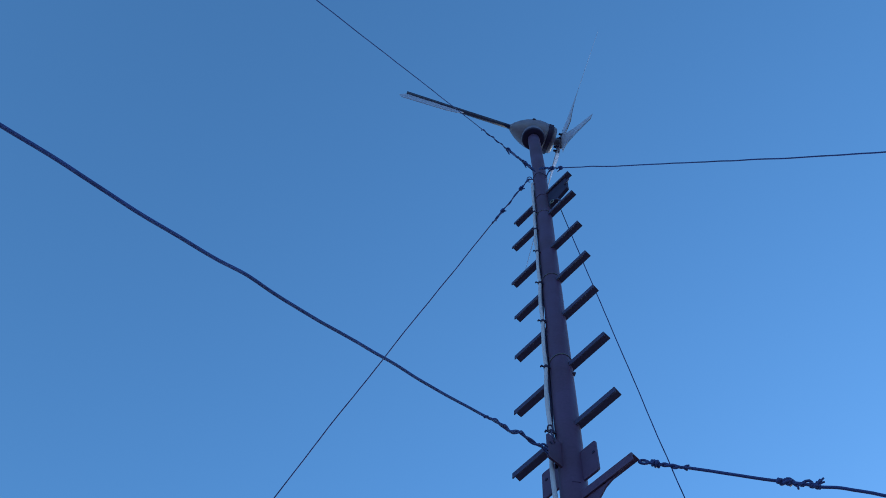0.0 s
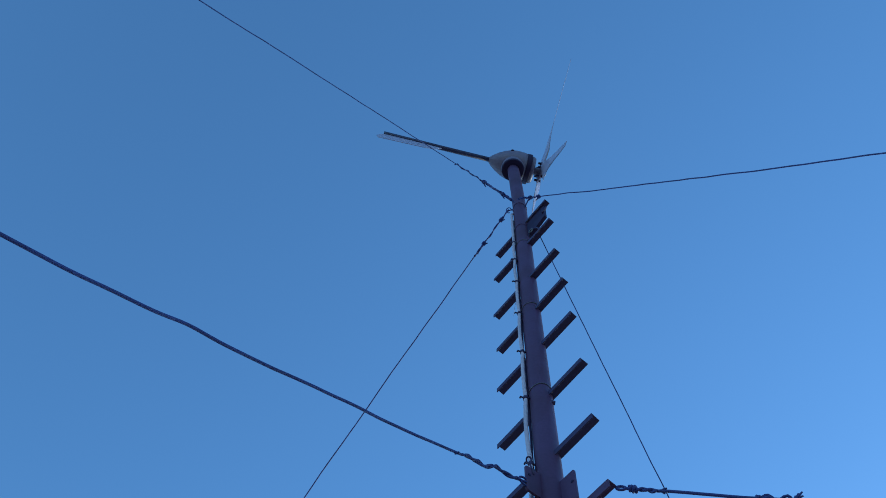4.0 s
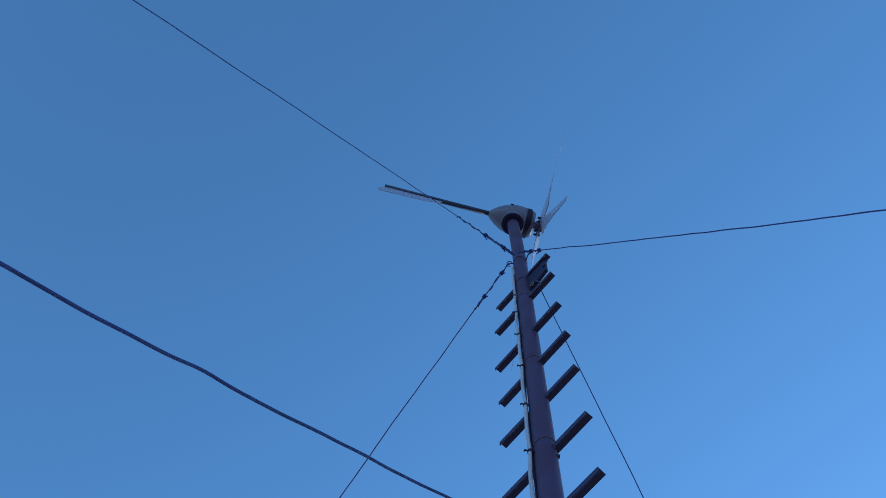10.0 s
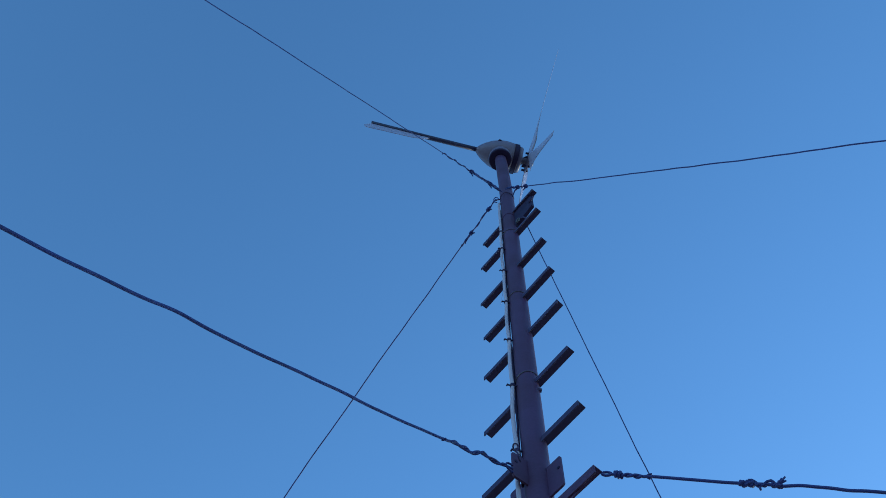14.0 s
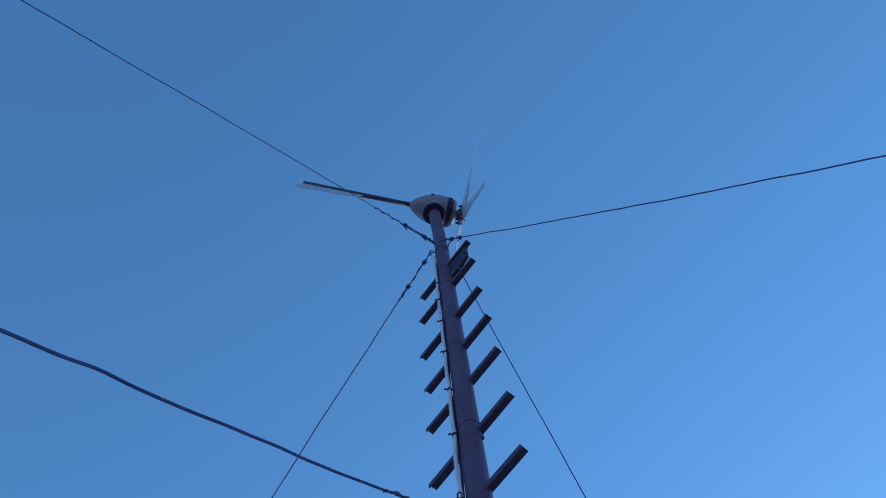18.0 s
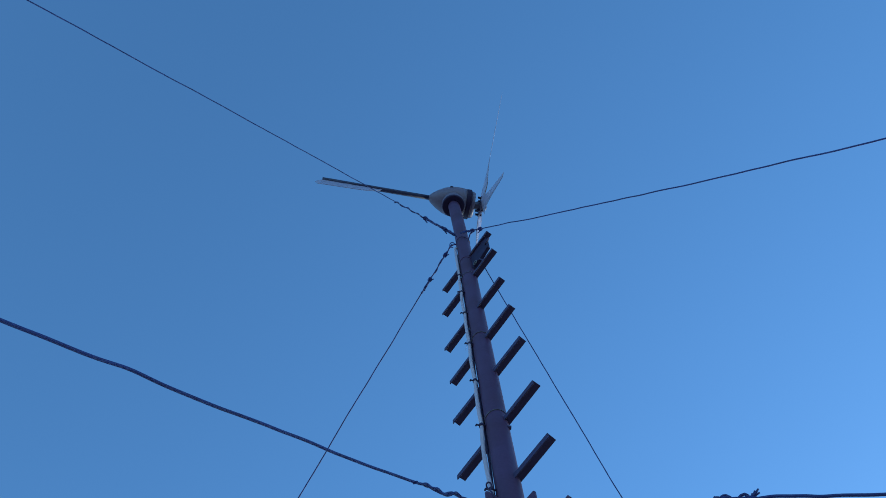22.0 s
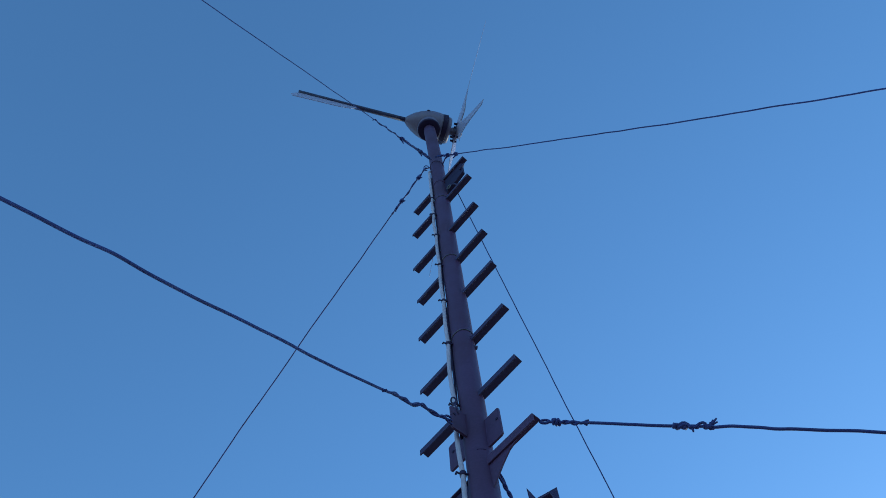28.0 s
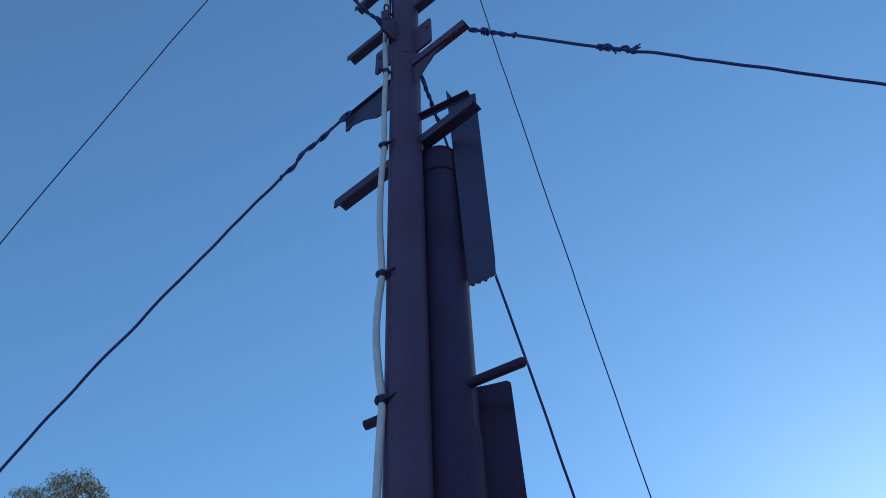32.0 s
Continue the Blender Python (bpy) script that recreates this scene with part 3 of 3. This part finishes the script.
bm = prism(bmesh.new(), [(q, -0.052, z) for q, z in ((0.046, 2.8), (0.052, 2.806), (0.058, 2.803), (0.064, 2.812), (0.073, 2.814), (0.08, 2.822), (0.087, 2.82), (0.095, 2.832),
                                                     (0.108, 2.842), (0.1105, 2.9), (0.109, 3.645), (0.045, 3.602), (0.024, 3.655), (0.028, 3.5))], (0, 0.006, 0))
sa = part("side_angle", softened(bm, 0.0012), STEEL, post, "upright angle section with a torn lower edge")
bm = prism(bmesh.new(), [(0.042, -0.046, 2.825), (0.042, -0.03, 2.84), (0.034, -0.03, 3.56), (0.034, -0.046, 3.6)], (0.006, 0, 0))
part("return_flange", softened(bm, 0.001), PAINT_OLD, sa)
bm = prism(bmesh.new(), [(q, 0.02, z) for q, z in ((0.045, 1.4), (0.147, 1.4), (0.127, 2.578), (0.126, 2.587), (0.119, 2.592), (0.076, 2.578), (0.045, 2.57))], (0, 0.007, 0))
part("side_plate", softened(bm, 0.0012), PAINT_OLD, post, "flat side plate")
bm = tube(bmesh.new(), [Vector(p) - Vector((PX, PY, 0)) for p in ((-0.06, 0.13, 2.519), (0.24, -0.05, 2.531), (0.247, -0.054, 2.532))], [0.0105, 0.0105, 0.006], 14)
part("rod", bm, PAINT_OLD, post, "round steel rod", smooth=True)
for z in (2.9, 3.2, 2.1, 1.6):
    pts = [Vector((0.049, 0.018 + 0.004 * k, z + 0.02 * k)) for k in range(4)]
    part("weld_bead", tube(bmesh.new(), pts, 0.006, 7), PAINT_OLD, post, smooth=True)

# ---- conduit with its clips ----
conduit = thing("cable_conduit", "pale grey plastic cable conduit clipped along the mast", "conduit", at=axis(0) + Vector((-0.0565, -0.02, 0)))
CZ = (6.5, 6.2, 5.854, 5.431, 5.016, 4.601, 4.142, 3.746, 3.337, 2.823, 2.463, 1.9, 1.3, 0.7)


def duct(z):
    off = 0.0
    for c0, c1 in zip(CZ, CZ[1:]):
        if c1 <= z <= c0:
            off = math.sin(math.pi * (z - c1) / (c0 - c1)) * (0.013 if c0 == 2.823 else 0.003 + 0.007 * max(0.0, noise.noise((c0 * 3.1, 2.0, 0)) + 0.3))
    off -= 0.009 * min(1.0, max(0.0, (2.95 - z) / 0.5))
    return axis(z) - axis(0) + Vector((0.004 * noise.noise((0, 0, z * 1.7)) - off, 0.003 * noise.noise((5, 0, z * 2.3)), 0))


zs = [0.04 * k for k in range(178)]
part("pipe", tube(bmesh.new(), [duct(z) for z in zs] + [duct(7.08) + Vector((0.006, 0.006, 0.04)), duct(7.08) + Vector((0.018, 0.018, 0.07))], 0.0079, 12), CONDUIT, conduit, smooth=True)
for z in CZ:
    p = duct(z)
    bm = tube(bmesh.new(), [p - Z * 0.009, p + Z * 0.009], 0.0104, 14)
    cl = part("clip", bm, CLIP, conduit, "dark pipe clip", smooth=True)
    if z < 3.6:
        part("strap", tube(bmesh.new(), [p + Vector((0.004, -0.009, 0)), p + Vector((0.013, -0.012, 0.001)), p + Vector((0.02, -0.016, 0.004)), p + Vector((0.027, -0.0185, 0.007))], [0.006, 0.0045, 0.003, 0.002], 6), CLIP, cl, "strap end")
        part("lug", tube(bmesh.new(), [p + Vector((-0.0105, -0.004, -0.011)), p + Vector((-0.012, -0.004, -0.002)), p + Vector((-0.0105, -0.004, 0.008))], [0.0028, 0.0042, 0.003], 6), CLIP, cl)
        continue
    part("clip_screw", tube(bmesh.new(), [p + Vector((-0.008, -0.004, 0)), p + Vector((-0.019, -0.008, 0.004)), p + Vector((-0.021, -0.008, -0.006))], 0.0035, 6), CLIP, cl)
    part("clip_foot", tube(bmesh.new(), [p + Vector((0.008, 0, 0)), p + Vector((0.03, 0.006, 0.004))], 0.004, 6), CLIP, cl)

# the cable is widened and run lower: its black also stands for the gap's shade
cable = thing("cable", "thin black electric cable running beside the conduit", "cable", at=axis(5.0) + Vector((-0.049, -0.006, -5.0)))
pts = [axis(z) - axis(5.0) + Vector((0.005 * noise.noise((1.5, 0, z * 4)), 0.004 * noise.noise((8, 0, z * 3)), 5.0)) for z in [3.96 + 0.03 * k for k in range(102)]]
part("sheath", tube(bmesh.new(), pts, 0.0045, 8), BLACK, cable, smooth=True)

# ---- tree ----
def lit_leaf_material():
    m = bpy.data.materials.new("leaves")
    m.use_nodes = True
    nt = m.node_tree
    b = nt.nodes["Principled BSDF"]
    b.inputs["Roughness"].default_value = 0.6
    g = nt.nodes.new("ShaderNodeNewGeometry")
    r = nt.nodes.new("ShaderNodeValToRGB")
    r.color_ramp.elements.new(0.5)
    # dark, golden and pale beige leaves: shade and sunlit highlights put into the colour
    for e, c in zip(r.color_ramp.elements, ((0.045, 0.03, 0.028), (0.33, 0.21, 0.08), (0.9, 0.78, 0.6))):
        e.color = (*c, 1)
    nt.links.new(g.outputs["Random Per Island"], r.inputs["Fac"])
    nt.links.new(r.outputs["Color"], b.inputs["Base Color"])
    tr = nt.nodes.new("ShaderNodeBsdfTranslucent")
    nt.links.new(r.outputs["Color"], tr.inputs["Color"])
    both = nt.nodes.new("ShaderNodeMixShader")
    both.inputs["Fac"].default_value = 0.5
    nt.links.new(b.outputs[0], both.inputs[1])
    nt.links.new(tr.outputs[0], both.inputs[2])
    nt.links.new(both.outputs[0], nt.nodes["Material Output"].inputs["Surface"])
    return m


LEAF = lit_leaf_material()
rnd = random.Random(7)
TREE = Vector((-5.02, 10.3, -0.04))
tree = thing("tree", "leafy broad tree, sunlit and shaded tones put into its leaf colours", "tree", at=TREE)
bm = tube(bmesh.new(), [(0, 0, 0), (0.1, 0.05, 2), (0.05, 0, 4), (0.25, 0.05, 6), (0.35, 0, 8.2)], [0.32, 0.24, 0.19, 0.13, 0.04], 14)
part("trunk", bm, BARK, tree, smooth=True)
lobes = [(Vector((0.64, -0.47, 9.25)), 0.38), (Vector((0.5, -0.56, 9.05)), 0.42), (Vector((0.82, -0.39, 9.2)), 0.29), (Vector((0.11, -0.74, 8.86)), 0.29),
         (Vector((0.62, -0.4, 8.6)), 0.5), (Vector((-0.35, -0.5, 7.9)), 0.75), (Vector((1.2, -0.4, 8.0)), 0.7),
         (Vector((0.3, 0.5, 7.9)), 1.0), (Vector((-1.1, 0.1, 7.0)), 1.1), (Vector((1.7, 0.2, 6.9)), 1.1), (Vector((0.4, -1.2, 6.8)), 1.1),
         (Vector((0.3, 1.3, 6.6)), 1.1), (Vector((0.3, 0, 5.6)), 1.6)]
for c, rad in lobes:
    a = Vector((0.2, 0, max(3.5, c.z - 2.2)))
    mid = a.lerp(c, 0.5) + Vector((rnd.uniform(-0.2, 0.2), rnd.uniform(-0.2, 0.2), -0.1))
    part("limb", tube(bmesh.new(), [a, mid, c], [0.07, 0.045, 0.015], 8), BARK, tree, smooth=True)
vs, fs = [], []
for c, rad in lobes:
    for k in range(int((32000 if c.z > 8.5 else 3500) * rad * rad)):
        v = Vector((rnd.gauss(0, 1), rnd.gauss(0, 1), rnd.gauss(0, 1))).normalized()
        q = rad * rnd.uniform(0.5, 1.0) ** 0.6 * (1 + 0.28 * noise.noise((c + v) * 2.6))
        if noise.noise((c + v * q) * 4.2) < -0.3:
            continue
        p = c + v * q
        size = rnd.uniform(0.006, 0.0135) if c.z > 8.5 else rnd.uniform(0.022, 0.045)
        t1 = Vector((rnd.gauss(0, 1), rnd.gauss(0, 1), rnd.gauss(0, 1))).normalized()
        t2 = t1.orthogonal().normalized()
        i0 = len(vs)
        vs += [p - t1 * size * 1.6, p + t2 * size * 0.7, p + t1 * size * 1.6, p - t2 * size * 0.7]
        fs.append((i0, i0 + 1, i0 + 2, i0 + 3))
me = bpy.data.meshes.new("crown")
me.from_pydata([tuple(v) for v in vs], [], fs)
me.materials.append(LEAF)
crown = new("crown", me)
crown.parent = tree
tagged(crown, "ragged crown of small leaves", kind="stuff")
